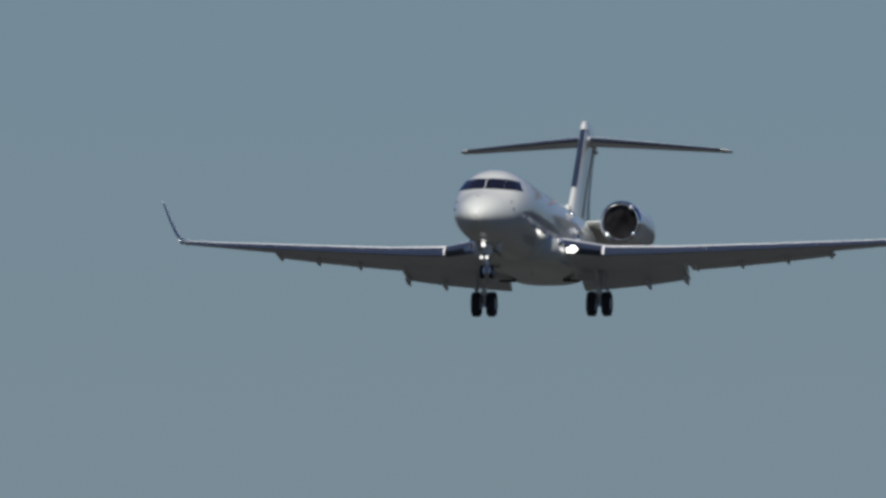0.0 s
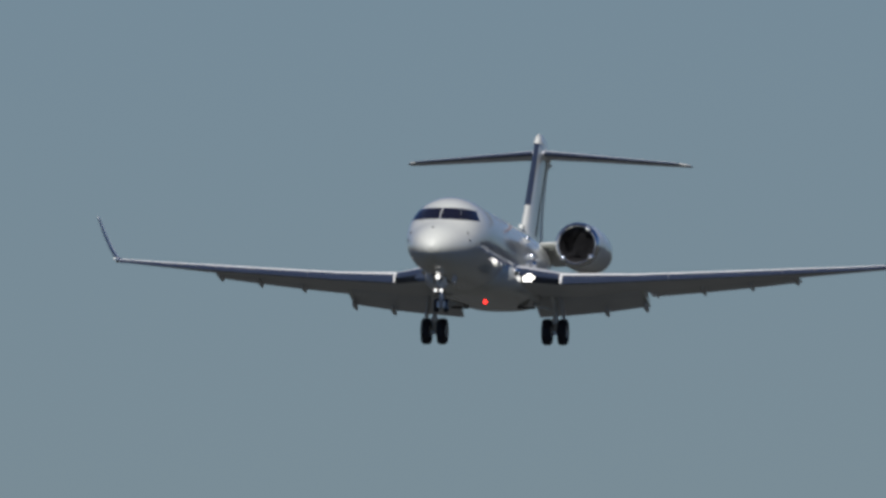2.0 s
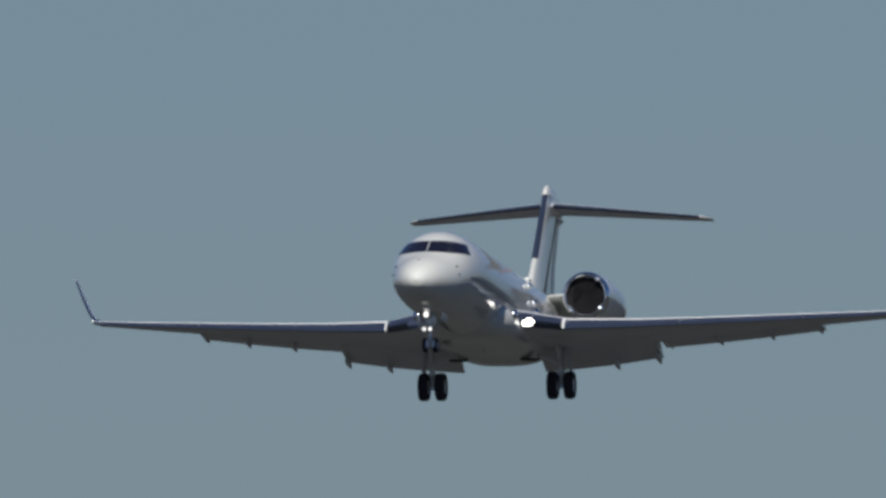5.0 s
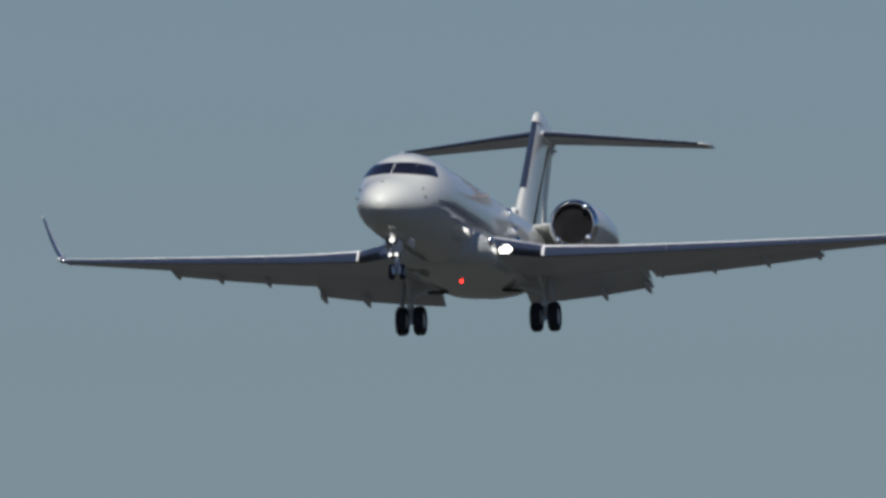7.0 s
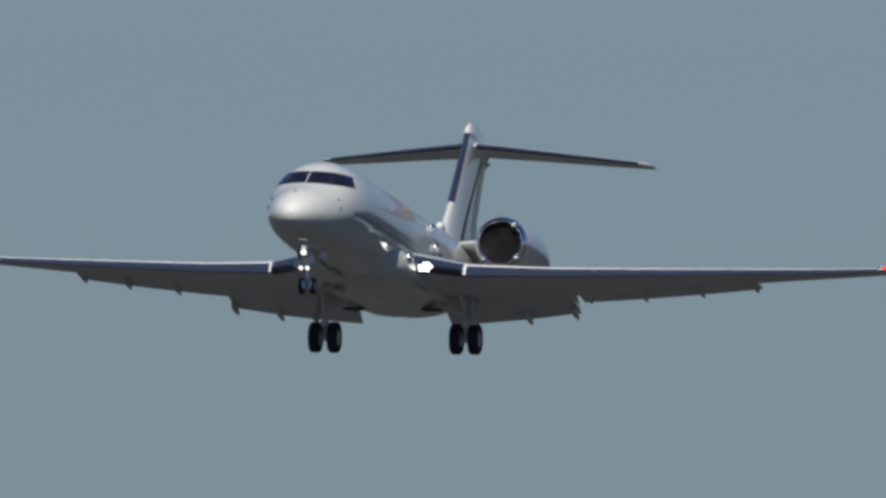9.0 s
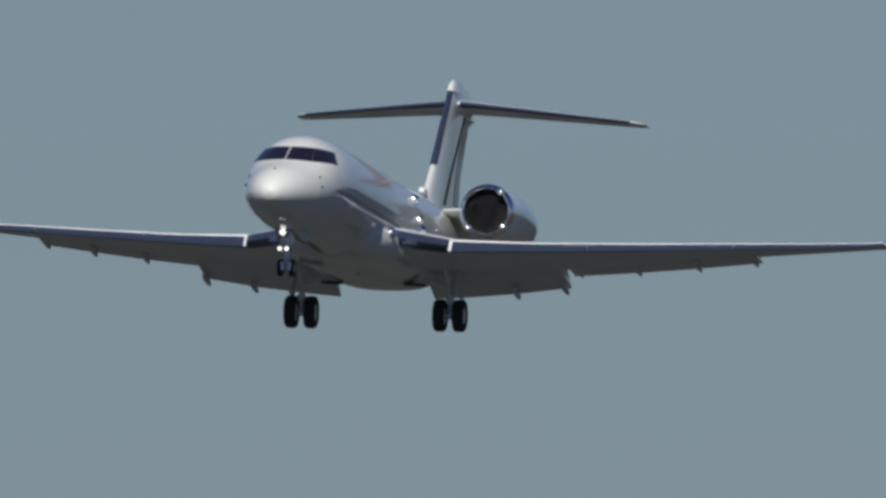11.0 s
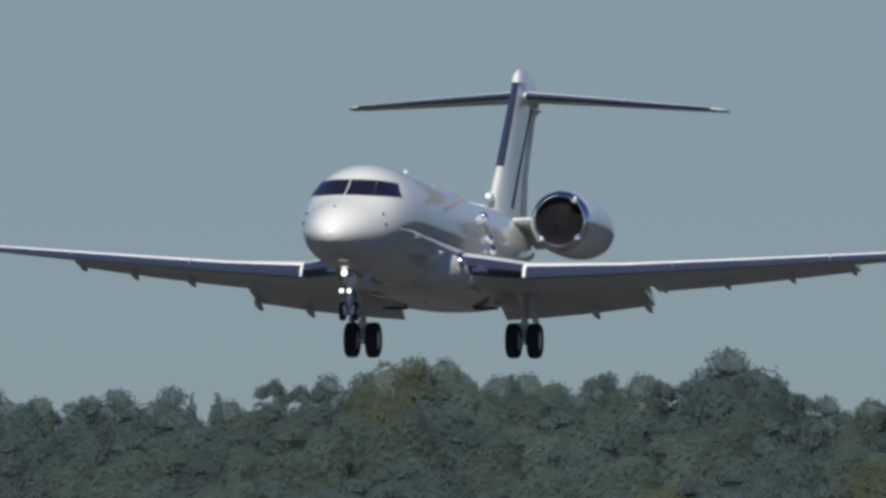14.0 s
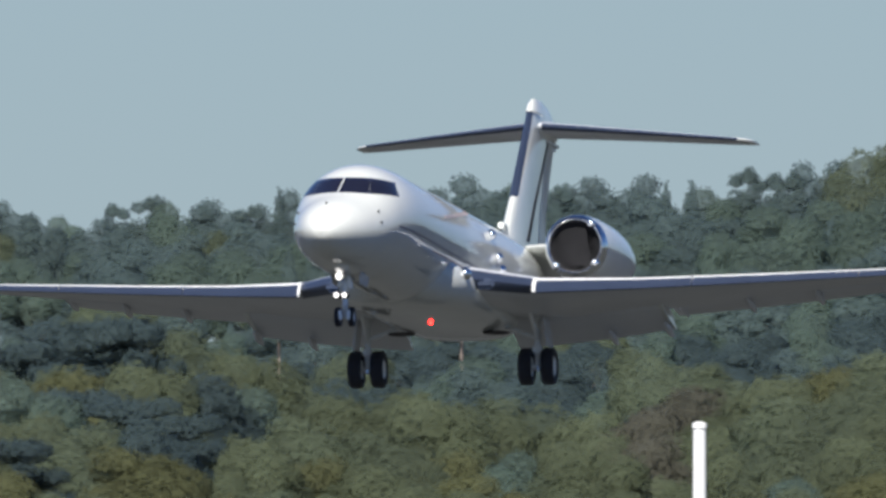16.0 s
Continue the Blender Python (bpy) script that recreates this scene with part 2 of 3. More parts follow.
def build_wing(jet, side):
    flip = lambda st: (side * st[0], *st[1:])
    wing = part("wing", loft([section(*flip(w)) for w in WING]), GREY, jet, "light grey swept wing")
    # slats, drooped ahead of the wing: a curved front from the upper skin down to the lip
    def slat_ring(x, grow=0.0):
        _, lead, z, c, _, _ = wing_at(abs(x))
        ring = []
        for i in range(13):
            k = i / 12
            ring.append((0.078 * (1 - k) ** 2 - 0.04 * k * (1 - k) - 0.045 * k * k, 0.037 * (1 - k) ** 2 + 0.086 * k * (1 - k) - 0.032 * k * k))
        ring += [(-0.036, -0.037), (-0.02, -0.02), (0.02, 0.008), (0.07, 0.03)]
        return [Vector((x, lead + c * py - grow, z + c * pz + grow)) for py, pz in ring]
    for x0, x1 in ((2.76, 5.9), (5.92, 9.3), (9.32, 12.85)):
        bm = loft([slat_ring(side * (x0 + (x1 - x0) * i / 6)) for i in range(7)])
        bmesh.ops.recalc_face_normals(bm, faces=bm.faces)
        # upward faces take the paler material, which paints in the sunlit band
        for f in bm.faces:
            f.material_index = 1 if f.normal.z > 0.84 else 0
        part("slat", bm, [METAL, SLAT_TOP], wing, "glossy navy blue leading-edge slat with its sunlit top band painted pale")
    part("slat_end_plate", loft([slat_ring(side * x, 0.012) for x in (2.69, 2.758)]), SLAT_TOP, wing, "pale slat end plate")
    st = []
    for i in range(4):
        x, lead, z, c, t, d = wing_at(1.3 + 1.4 * i / 3)
        st.append(section(side * x, lead - 0.02, z, c, t * 1.03, d, [p for p in foil() if p[0] < 0.09]))
    part("root_leading_edge", loft(st), METAL, wing, "glossy navy blue wing root edge")
    # winglet
    st = []
    for k in (0, 0.12, 0.3, 0.6, 1.0):
        x, z = 12.90 + 1.04 * k**0.86, 0.41 + 1.56 * k**1.12
        pts = section(0, 0, 0, 1.5 - 0.9 * k, 0.07, 0.0)
        lean = math.atan2(1.52 * (0.25 + k), 1.19) if k else 0.25
        st.append([Vector((side * (x - p.z * math.sin(lean)), 19.97 + 2.55 * k + p.y, z + p.z * math.cos(lean))) for p in pts])
    part("winglet", loft(st), GREY, wing, "grey upswept winglet")
    part("winglet_tip", loft([[Vector((p.x + side * 0.03 * k, p.y, p.z + 0.07 * k)) for p in st[-1]] for k in (0, 1)]), WHITE, wing, "white winglet tip")
    part("winglet_edge", loft([[Vector((p.x, p.y - 0.02, p.z)) for p in r[9:20]] for r in st]), METAL, wing, "glossy navy blue winglet edge")
    # flaps, lowered
    flat = foil(8, 0.03)
    inner = [section(side * x, 16.45, top, 1.85, 0.15, drop, flat) for x, top, drop in ((1.25, -0.84, 0.66), (2.1, -0.82, 0.62), (3.5, -0.76, 0.54), (4.76, -0.66, 0.46))]
    part("inboard_flap", loft(inner), GREY, wing, "lowered grey inboard flap")
    outer = []
    for i in range(6):
        k = i / 5
        outer.append(section(side * (4.86 + 4.68 * k), 16.9 + 2.35 * k, -0.52 + 0.50 * k - 0.03 * math.sin(math.pi * k), 1.9 - 0.9 * k, 0.12, 0.23 - 0.11 * k, flat))
    part("outboard_flap", loft(outer), GREY, wing, "lowered grey outboard flap")
    # thin white plates, added to paint the sunlit outer ends of the flaps
    part("flap_end_plate", loft([section(side * x, 16.42, -0.65, 1.9, 0.17, 0.47, flat) for x in (4.765, 4.87)]), WHITE, wing, "white plate that paints the flap's bright sunlit end")
    part("flap_end_plate", loft([section(side * x, 19.22, 0.0, 1.04, 0.16, 0.14, flat) for x in (9.545, 9.585)]), WHITE, wing, "white plate that paints the flap's bright sunlit end")
    for x, s, z, big in ((3.5, 18.33, -1.50, 0.7), (4.78, 18.36, -1.34, 0.7), (5.05, 18.9, -0.83, 0.9), (6.57, 19.1, -0.73, 0.8), (8.07, 19.64, -0.53, 0.75), (9.46, 20.3, -0.28, 0.6)):
        long, r = 1.7 * big, 0.085
        rings = []
        for k, f in ((0, 0.1), (0.1, 0.5), (0.3, 0.9), (0.5, 1.0), (0.75, 0.75), (0.92, 0.35), (1, 0.08)):
            rings.append([Vector((side * (x + r * f * math.cos(a)), s - long * (1 - k), z + 0.05 + 0.30 * big * (1 - k) + 0.085 * f * math.sin(a))) for a in (2 * math.pi * i / 12 for i in range(12))])
        part("flap_fairing", loft(rings), GREY, wing, "slim grey flap track fairing")
    # chrome dome added here so that the wingtip shows a sun glint
    part("wingtip_fairing", spin(dome(0.10), (side * 12.9, 20.0, 0.43), "y", 16), CHROME, wing, "polished dome added at the wingtip for a sun glint")
    part("wingtip_light", spin(dome(0.045), (side * 13.02, 19.98, 0.46), "y", 14), NAV if side > 0 else LENS, wing, "red port navigation light" if side > 0 else "clear starboard navigation light")
    return wing


def dome(r, n=12):
    """Outline of a small round cap."""
    return [(-r * math.cos(math.pi * (i + 0.1) / (n + 0.2)), r * math.sin(math.pi * (i + 0.1) / (n + 0.2))) for i in range(n + 1)]


def build_engine(jet, side):
    c = (side * 2.15, 20.1, 1.05)
    cowl = part("engine_cowl", spin([(0.28, 0.735), (0.6, 0.76), (1.2, 0.785), (1.9, 0.785), (2.8, 0.775), (3.7, 0.72), (4.5, 0.62), (4.5, 0.56), (3.6, 0.6), (1.0, 0.55), (0.28, 0.56)], c), WHITE, jet, "white engine nacelle")
    lip = [(0.28, 0.735), (0.15, 0.71), (0.05, 0.675), (0.0, 0.635), (0.03, 0.595), (0.1, 0.57), (0.28, 0.56)]
    part("intake_lip", spin(lip, c, n=48), CHROME, cowl, "bright polished intake lip")
    # chrome domes added to put the sun glints on the lip
    for a in (-133, 52, -41):
        u, w = math.cos(radians(a)), math.sin(radians(a))
        part("lip_vent_cap", spin(dome(0.11), (c[0] + 0.635 * u, c[1] + 0.02, c[2] + 0.635 * w), "y", 14), CHROME, cowl, "polished dome added on the intake lip for a sun glint")
    part("intake_duct", spin([(0.22, 0.557), (0.5, 0.548), (0.98, 0.553), (0.98, 0.57), (0.22, 0.57)], c), DARK, cowl, "dark intake duct")
    part("fan_disc", spin([(0.97, 0.55), (1.02, 0.55), (1.02, 0.01), (0.97, 0.01)], c), DARK, cowl)
    for k in range(22):
        a = 2 * math.pi * k / 22
        bl = block((0.35, 0, 0), (0.36, 0.012, 0.11), 0, Matrix.Rotation(radians(35), 4, "X"))
        bmesh.ops.transform(bl, matrix=Matrix.Translation(Vector(c) + Vector((0, 0.88, 0))) @ Matrix.Rotation(a, 4, "Y"), verts=bl.verts)
        part("fan_blade", bl, FAN, cowl, smooth=False)
    part("spinner", spin([(0.62, 0.01), (0.68, 0.06), (0.8, 0.12), (0.95, 0.17)], c), FAN, cowl, "dark grey fan spinner")
    part("exhaust_nozzle", spin([(4.4, 0.5), (5.0, 0.4), (5.0, 0.36), (4.4, 0.44)], c), FAN, cowl, "dark exhaust nozzle")
    st = [section(0, 20.75 + 0.25 * (1 - k), 1.12, 3.6 - 0.3 * k, 0.075, 0.5) for k in (0, 1)]
    pts = [[Vector((side * x, p.y, p.z)) for p in r] for x, r in ((0.85, st[0]), (1.5, st[1]))]
    pylon = part("engine_pylon", loft(pts), WHITE, jet, "white engine pylon")
    nose = [q for q in foil() if q[0] < 0.06]
    edge = [[Vector((side * x, p.y, p.z)) for p in section(0, 20.72 + 0.25 * (1 - k), 1.12, 3.6 - 0.3 * k, 0.078, 0.5, nose)] for x, k in ((1.05, 0.3), (1.47, 0.95))]
    part("pylon_edge", loft(edge), WHITE, pylon)


def wheel(jet, x, y, z, r, wide, parent):
    h = wide / 2
    tyre = part("tyre", spin([(-h * 0.6, r * 0.55), (-h * 0.95, r * 0.7), (-h, r * 0.85), (-h * 0.75, r * 0.97), (-h * 0.3, r), (h * 0.3, r), (h * 0.75, r * 0.97), (h, r * 0.85), (h * 0.95, r * 0.7), (h * 0.6, r * 0.55)], (x, y, z), "x", 28), RUBBER, parent, "black rubber tyre")
    part("wheel_rim", spin([(-h * 0.7, r * 0.1), (-h * 0.62, r * 0.3), (-h * 0.8, r * 0.5), (-h * 0.6, r * 0.57), (h * 0.6, r * 0.57), (h * 0.8, r * 0.5), (h * 0.62, r * 0.3), (h * 0.7, r * 0.1)], (x, y, z), "x", 24), STEEL, tyre)


def build_main_gear(jet, side):
    leg = part("main_gear_leg", rod((side * 1.98, 16.35, -0.75), (side * 1.98, 16.4, -2.10), 0.085, 0.07), STEEL, jet, "grey steel main landing gear leg")
    part("axle", rod((side * 1.68, 16.4, -2.11), (side * 2.28, 16.4, -2.11), 0.06), STEEL, leg)
    part("axle_hub", spin([(-0.12, 0.05), (-0.1, 0.11), (0.1, 0.11), (0.12, 0.05)], (side * 1.98, 16.36, -1.72), "y", 16), STEEL, leg, "pale grey shock strut joint")
    part("piston", rod((side * 1.98, 16.4, -1.6), (side * 1.98, 16.4, -2.2), 0.065), CHROME, leg)
    part("side_brace", rod((side * 1.98, 16.35, -1.45), (side * 1.15, 16.2, -1.15), 0.05), STEEL, leg)
    part("drag_brace", rod((side * 1.98, 16.35, -1.5), (side * 1.95, 15.5, -0.95), 0.045), STEEL, leg)
    part("torque_link", rod((side * 1.98, 16.55, -1.6), (side * 1.98, 16.75, -1.85), 0.04), STEEL, leg)
    part("torque_link", rod((side * 1.98, 16.75, -1.85), (side * 1.98, 16.5, -2.12), 0.04), STEEL, leg)
    # no hole: a dark disc on the belly paints the bay's shaded inside
    part("wheel_bay", spin([(-0.01, 0.02), (-0.01, 0.3), (0.03, 0.31), (0.05, 0.02)], (side * 1.1, 15.9, -1.365), "z", 20), SEAM, jet, "dark disc that paints the shade inside the open wheel bay")
    part("gear_door", block((side * 2.2, 16.4, -1.25), (0.04, 0.75, 0.85), 0.015, Matrix.Rotation(side * radians(-8), 4, "Y")), GREY, leg, "pale grey main gear door")
    for dx in (-0.26, 0.26):
        wheel(jet, side * 1.98 + dx, 16.4, -2.10, 0.43, 0.31, leg)


def nose_lamp(leg, x, z, r):
    lamp = part("taxi_light", spin([(0, r), (0.03, r * 1.12), (0.13, r * 0.75), (0.16, 0.02)], (x, 2.86, z), "y", 18), DARK, leg, "nose gear taxi light")
    part("lens", spin([(-0.008, 0.01), (-0.006, r * 0.94), (0.01, r * 0.96)], (x, 2.85, z), "y", 18), TAXI, lamp, "lit white lens")


def build_nose_gear(jet):
    leg = part("nose_gear_leg", rod((0, 3.2, -1.1), (-0.03, 3.05, -2.1), 0.08, 0.06), GEAR, jet, "white painted nose gear leg")
    part("axle", rod((-0.22, 3.05, -2.24), (0.18, 3.05, -2.24), 0.045), STEEL, leg)
    part("fork", rod((-0.03, 3.05, -2.0), (-0.03, 3.04, -2.26), 0.055, 0.045), GEAR, leg, "white axle fork")
    part("torque_link", rod((-0.02, 2.95, -1.82), (-0.02, 2.84, -1.98), 0.032), GEAR, leg)
    part("torque_link", rod((-0.02, 2.84, -1.98), (-0.02, 2.95, -2.14), 0.032), GEAR, leg)
    part("drag_brace", rod((0, 3.15, -1.55), (0, 4.2, -1.2), 0.04), STEEL, leg)
    part("drag_brace", rod((0.05, 3.1, -1.25), (0.16, 3.3, -1.05), 0.03), STEEL, leg)
    part("steering_collar", spin([(-0.12, 0.10), (0.1, 0.12), (0.14, 0.08)], (-0.02, 3.12, -1.52), "z", 16), GEAR, leg)
    part("steering_actuator", block((0.10, 3.0, -1.46), (0.10, 0.15, 0.30), 0.03, Matrix.Rotation(radians(-10), 4, "Y")), GEAR, leg, "white steering actuator")
    part("steering_actuator", block((-0.14, 3.02, -1.50), (0.08, 0.15, 0.16), 0.03, Matrix.Rotation(radians(14), 4, "Y")), GEAR, leg, "white steering actuator")
    part("lamp_bar", block((-0.10, 3.0, -1.76), (0.36, 0.1, 0.15), 0.03), DARK, leg, "dark bar that holds the taxi lights")
    nose_lamp(leg, -0.19, -1.76, 0.062)
    nose_lamp(leg, -0.01, -1.76, 0.062)
    nose_lamp(leg, -0.13, -1.33, 0.085)
    for x in (-0.18, 0.13):
        wheel(jet, x, 3.05, -2.24, 0.225, 0.14, leg)
    # white plates added for the pale ovals ahead of the nose tyres
    for x in (-0.09, 0.10):
        part("spray_guard", block((x, 2.79, -2.22), (0.075, 0.03, 0.22), 0.012, Matrix.Rotation(x * 0.8, 4, "Y")), GEAR, leg, "white plate added ahead of the tyre")
    for x in (-0.33, 0.33):
        part("gear_door", block((x, 3.5, -1.36), (0.03, 1.0, 0.26), 0.012, Matrix.Rotation(x * 0.5, 4, "Y")), GREY, leg, "pale grey nose gear door")


def build_tail(jet):
    lean = [(1.0, 22.4, 5.6, 0.075), (1.9, 23.1, 5.0, 0.075), (2.6, 23.9, 4.3, 0.078), (3.6, 24.9, 3.9, 0.078), (4.5, 25.8, 3.6, 0.077), (4.95, 26.2, 2.9, 0.083), (5.1, 26.55, 1.9, 0.065)]

    def upright(stations, points=None):
        return [[Vector((p.z - z0, p.y, z)) for p in section(0, lead, z0, c, t, 0, points or foil(14, 0))] for z, lead, c, t in stations for z0 in (0,)]
    fin = part("vertical_fin", loft(upright(lean)), WHITE, jet, "white swept vertical fin")
    nose = [p for p in foil(14, 0) if p[0] < 0.075]
    edge = [(2.62, 23.92, 4.3, 0.078), (3.6, 24.9, 3.9, 0.078), (4.5, 25.8, 3.6, 0.077), (4.78, 26.05, 3.2, 0.08)]
    part("fin_leading_edge", loft(upright([(z, l - 0.012, c, t * 1.04) for z, l, c, t in edge], nose)), METAL, fin, "glossy navy blue fin leading edge")
    back = [p for p in foil(14, 0) if p[0] > 0.62]
    rud = [(1.35, 22.7, 5.45, 0.075), (2.6, 23.9, 4.32, 0.08), (3.6, 24.9, 3.92, 0.08), (4.35, 25.65, 3.68, 0.079)]
    part("rudder", loft(upright([(z, l, c, t * 1.08) for z, l, c, t in rud], back)), RUDDER, fin, "pale grey rudder")
    for sign in (1, -1):
        rings = []
        for z, l, c, t, f in ((1.65, 22.9, 5.17, 0.075, 0.35), (2.6, 23.9, 4.3, 0.078, 0.45), (3.6, 24.9, 3.9, 0.078, 0.56), (4.3, 25.6, 3.67, 0.077, 0.63)):
            half = lambda x: 5 * (0.2969 * math.sqrt(x) - 0.126 * x - 0.3516 * x**2 + 0.2843 * x**3 - 0.1026 * x**4)
            rings += upright([(z, l, c, t)], [(x, sign * half(x) * k, 0) for x, k in ((f, 1.04), (f + 0.04, 1.04), (f + 0.08, 1.04), (f + 0.08, 0.9), (f, 0.9))])
        part("hinge_gap", loft(rings), SEAM, fin, "dark rudder hinge gap")
    part("tail_joint", block((0, 28.6, 4.28), (0.26, 1.5, 0.22), 0.08), GREY, fin, "grey joint fairing below the tailplane")
    part("fin_cap", loft(upright([(4.8, 26.0, 2.65, 0.115), (4.98, 26.2, 2.3, 0.115), (5.13, 26.5, 1.7, 0.09)])), WHITE, fin, "white fin cap")
    part("bullet_fairing", spin([(0, 0.03), (0.25, 0.13), (0.8, 0.2), (2.0, 0.2), (3.0, 0.12), (3.5, 0.02)], (0, 26.1, 4.46), "y", 24), WHITE, fin)
    part("air_inlet", spin([(0, 0.055), (0, 0.075), (0.35, 0.09), (0.7, 0.04), (0.3, 0.04), (0.05, 0.055)], (0, 22.5, 1.80), "y", 18), WHITE, fin, "small white ram-air inlet")
    for side in (1, -1):
        st = [(0.02, 26.5, 4.5, 2.9, 0.09, 0.0), (1.5, 27.35, 4.46, 2.4, 0.085, 0), (3.2, 28.32, 4.40, 1.8, 0.08, 0), (4.35, 28.98, 4.36, 1.38, 0.08, 0)]
        tip = [(4.36, 28.98, 4.36, 1.38, 0.08, 0), (4.55, 29.15, 4.353, 1.2, 0.075, 0), (4.66, 29.45, 4.35, 0.9, 0.06, 0)]
        sta = part("tailplane", loft([section(side * s[0], *s[1:]) for s in st]), GREY, jet, "grey swept tailplane half")
        part("tailplane_edge", loft([section(side * s[0], s[1] - 0.012, s[2], s[3], s[4] * 1.05, 0, [p for p in foil() if p[0] < 0.09]) for s in [(0.2, 26.6, 4.495, 2.84, 0.09)] + st[1:]]), METAL, sta, "glossy navy blue tailplane edge")
        part("elevator", loft([section(side * x, l, z, c, t * 1.1, 0, [p for p in foil() if p[0] > 0.7]) for x, l, z, c, t, _ in ((0.3, 26.68, 4.49, 2.8, 0.09, 0), *st[1:])]), GREY, sta)
        part("tailplane_tip", loft([section(side * s[0], *s[1:]) for s in tip]), WHITE, sta, "white tailplane tip")


def build_jet():
    jet = tagged(new("business_jet"), "white twin-engine business jet landing with wheels and flaps down", "aeroplane")
    ss = [0.004, 0.02, 0.06, 0.12, 0.2, 0.3, 0.45, 0.6, 0.8, 1.05, 1.3, 1.6, 1.9, 2.15, 2.4, 2.7, 3.0, 3.3, 3.6, 4, 4.5, 5.2, 6, *range(7, 19), 19, 20, 21, 22, 23, 24, 25, 26, 27, 28, 28.6]
    body = part("fuselage", loft([[body_point(s, 2 * math.pi * i / 56) for i in range(56)] for s in ss]), WHITE, jet, "white gloss fuselage with a rounded nose")
    for sd in (1, -1):
        part("windscreen", skin_patch([((sd * 0.014, 0.49), (sd * 0.63, 0.49)), ((sd * 0.014, 0.92), (sd * 0.58, 0.925))]), GLASS, body, "dark tinted windscreen pane")
        part("side_window", skin_patch([((sd * 0.634, 0.49), (sd * 1.12, 0.53)), ((sd * 0.584, 0.925), (sd * 0.95, 0.895))]), GLASS, body, "dark tinted cockpit side pane")
        part("pinstripe", stripe(3.2, 19.5, -0.18, -0.26, 0.022, sd), STRIPE, body, "dark blue painted stripe")
        part("pinstripe", stripe(7.0, 19.5, -0.36, -0.36, 0.02, sd), MAROON, body, "thin maroon painted stripe")
        for x, z in ((0.92, 0.05), (1.0, -0.2)):
            s = body_depth(sd * x, z)
            part("air_data_probe", rod((sd * x, s + 0.02, z), (sd * (x + 0.02), s - 0.06, z), 0.03, 0.018, 8), DARK, body, "small dark air data probe")
    part("ice_probe", rod((-0.06, body_depth(-0.06, 0.14) + 0.02, 0.14), (-0.06, body_depth(-0.06, 0.14) - 0.06, 0.15), 0.03, 0.02, 8), DARK, body, "small dark probe")
    # belly fairing round the wing roots
    fs = [(8.6, 0.9, -1.15, 0.25), (9.2, 1.28, -1.32, -0.05), (10.0, 1.5, -1.37, -0.2), (11.5, 1.58, -1.37, -0.3), (14, 1.58, -1.36, -0.3), (16.5, 1.52, -1.38, -0.3), (18, 1.38, -1.33, -0.25), (19.5, 1.1, -1.1, -0.2)]
    rings = []
    for s, w, low, high in fs:
        mid = (low + high) / 2
        rings.append([Vector((w * math.copysign(abs(math.cos(a)) ** 0.75, math.cos(a)), s, mid + (high - low) / 2 * math.copysign(abs(math.sin(a)) ** 0.75, math.sin(a)))) for a in (2 * math.pi * i / 40 for i in range(40))])
    part("belly_fairing", loft(rings), WHITE, jet, "white belly fairing")
    for sd in (1, -1):
        part("swoosh", stripe(8.5, 14.0, 0.55, 1.22, 0.04, sd), FADED, body, "faded rose painted swoosh")
        part("swoosh", stripe(10.8, 14.0, 1.30, 1.22, 0.025, sd), FADED, body, "faded rose painted swoosh")
    # chrome domes added on the flanks, only to catch sun glints
    for sd in (1, -1):
        for a in (28, 5.5, -4):
            p = body_point(14.5 if a > 0 else 14.9, radians(a), 0.065)
            part("inspection_light_cap", spin(dome(0.12), (sd * p.x, p.y, p.z), "y", 16), CHROME, body, "small polished dome added on the flank for a glint")
    # one added dome each side makes the bright glint at the wing root
    for sd in (1, -1):
        part("root_lamp_cover", spin(dome(0.15), (sd * 1.47, 9.98, -0.60), "y", 18), CHROME, jet, "polished dome added on the wing root fairing for a glint")
    for side in (1, -1):
        build_wing(jet, side), build_engine(jet, side), build_main_gear(jet, side)
    build_nose_gear(jet), build_tail(jet)
    return jet


def swivel_light(jet, name, place, size, lit, label, back=DARK, soft=0.02):
    """A lamp that shows its lit face or its dark back."""
    bm = block((0, 0, 0), size, soft)
    for f in bm.faces:
        f.material_index = 1 if f.normal.y < -0.3 else 0
    ob = part(name, bm, [back, lit], jet, label, at=Vector())
    ob.location = Vector(place) + BASE
    return ob


JET = build_jet()
LIGHT_PLACE = {"port": (1.75, 10.92, -0.74), "starboard": (-1.70, 10.88, -0.75), "belly": (0.1, 13.1, -1.385), "top": (0.0, 10.6, 1.60)}
LIGHTS = {}
for key in ("port", "starboard"):
    LIGHTS[key] = swivel_light(JET, "landing_light", LIGHT_PLACE[key], (0.44, 0.16, 0.24), BULB, "white pulsing landing light in the wing root", METAL, 0.075)
for key in ("belly", "top"):
    LIGHTS[key] = swivel_light(JET, "beacon", LIGHT_PLACE[key], (0.09, 0.09, 0.09), RED, "red flashing beacon", WHITE)
part("beacon_mount", rod((0, 10.62, 1.40), (0, 10.62, 1.57), 0.045, 0.025), WHITE, JET, "white beacon mount")


# ---- woods ----
FACING = {}


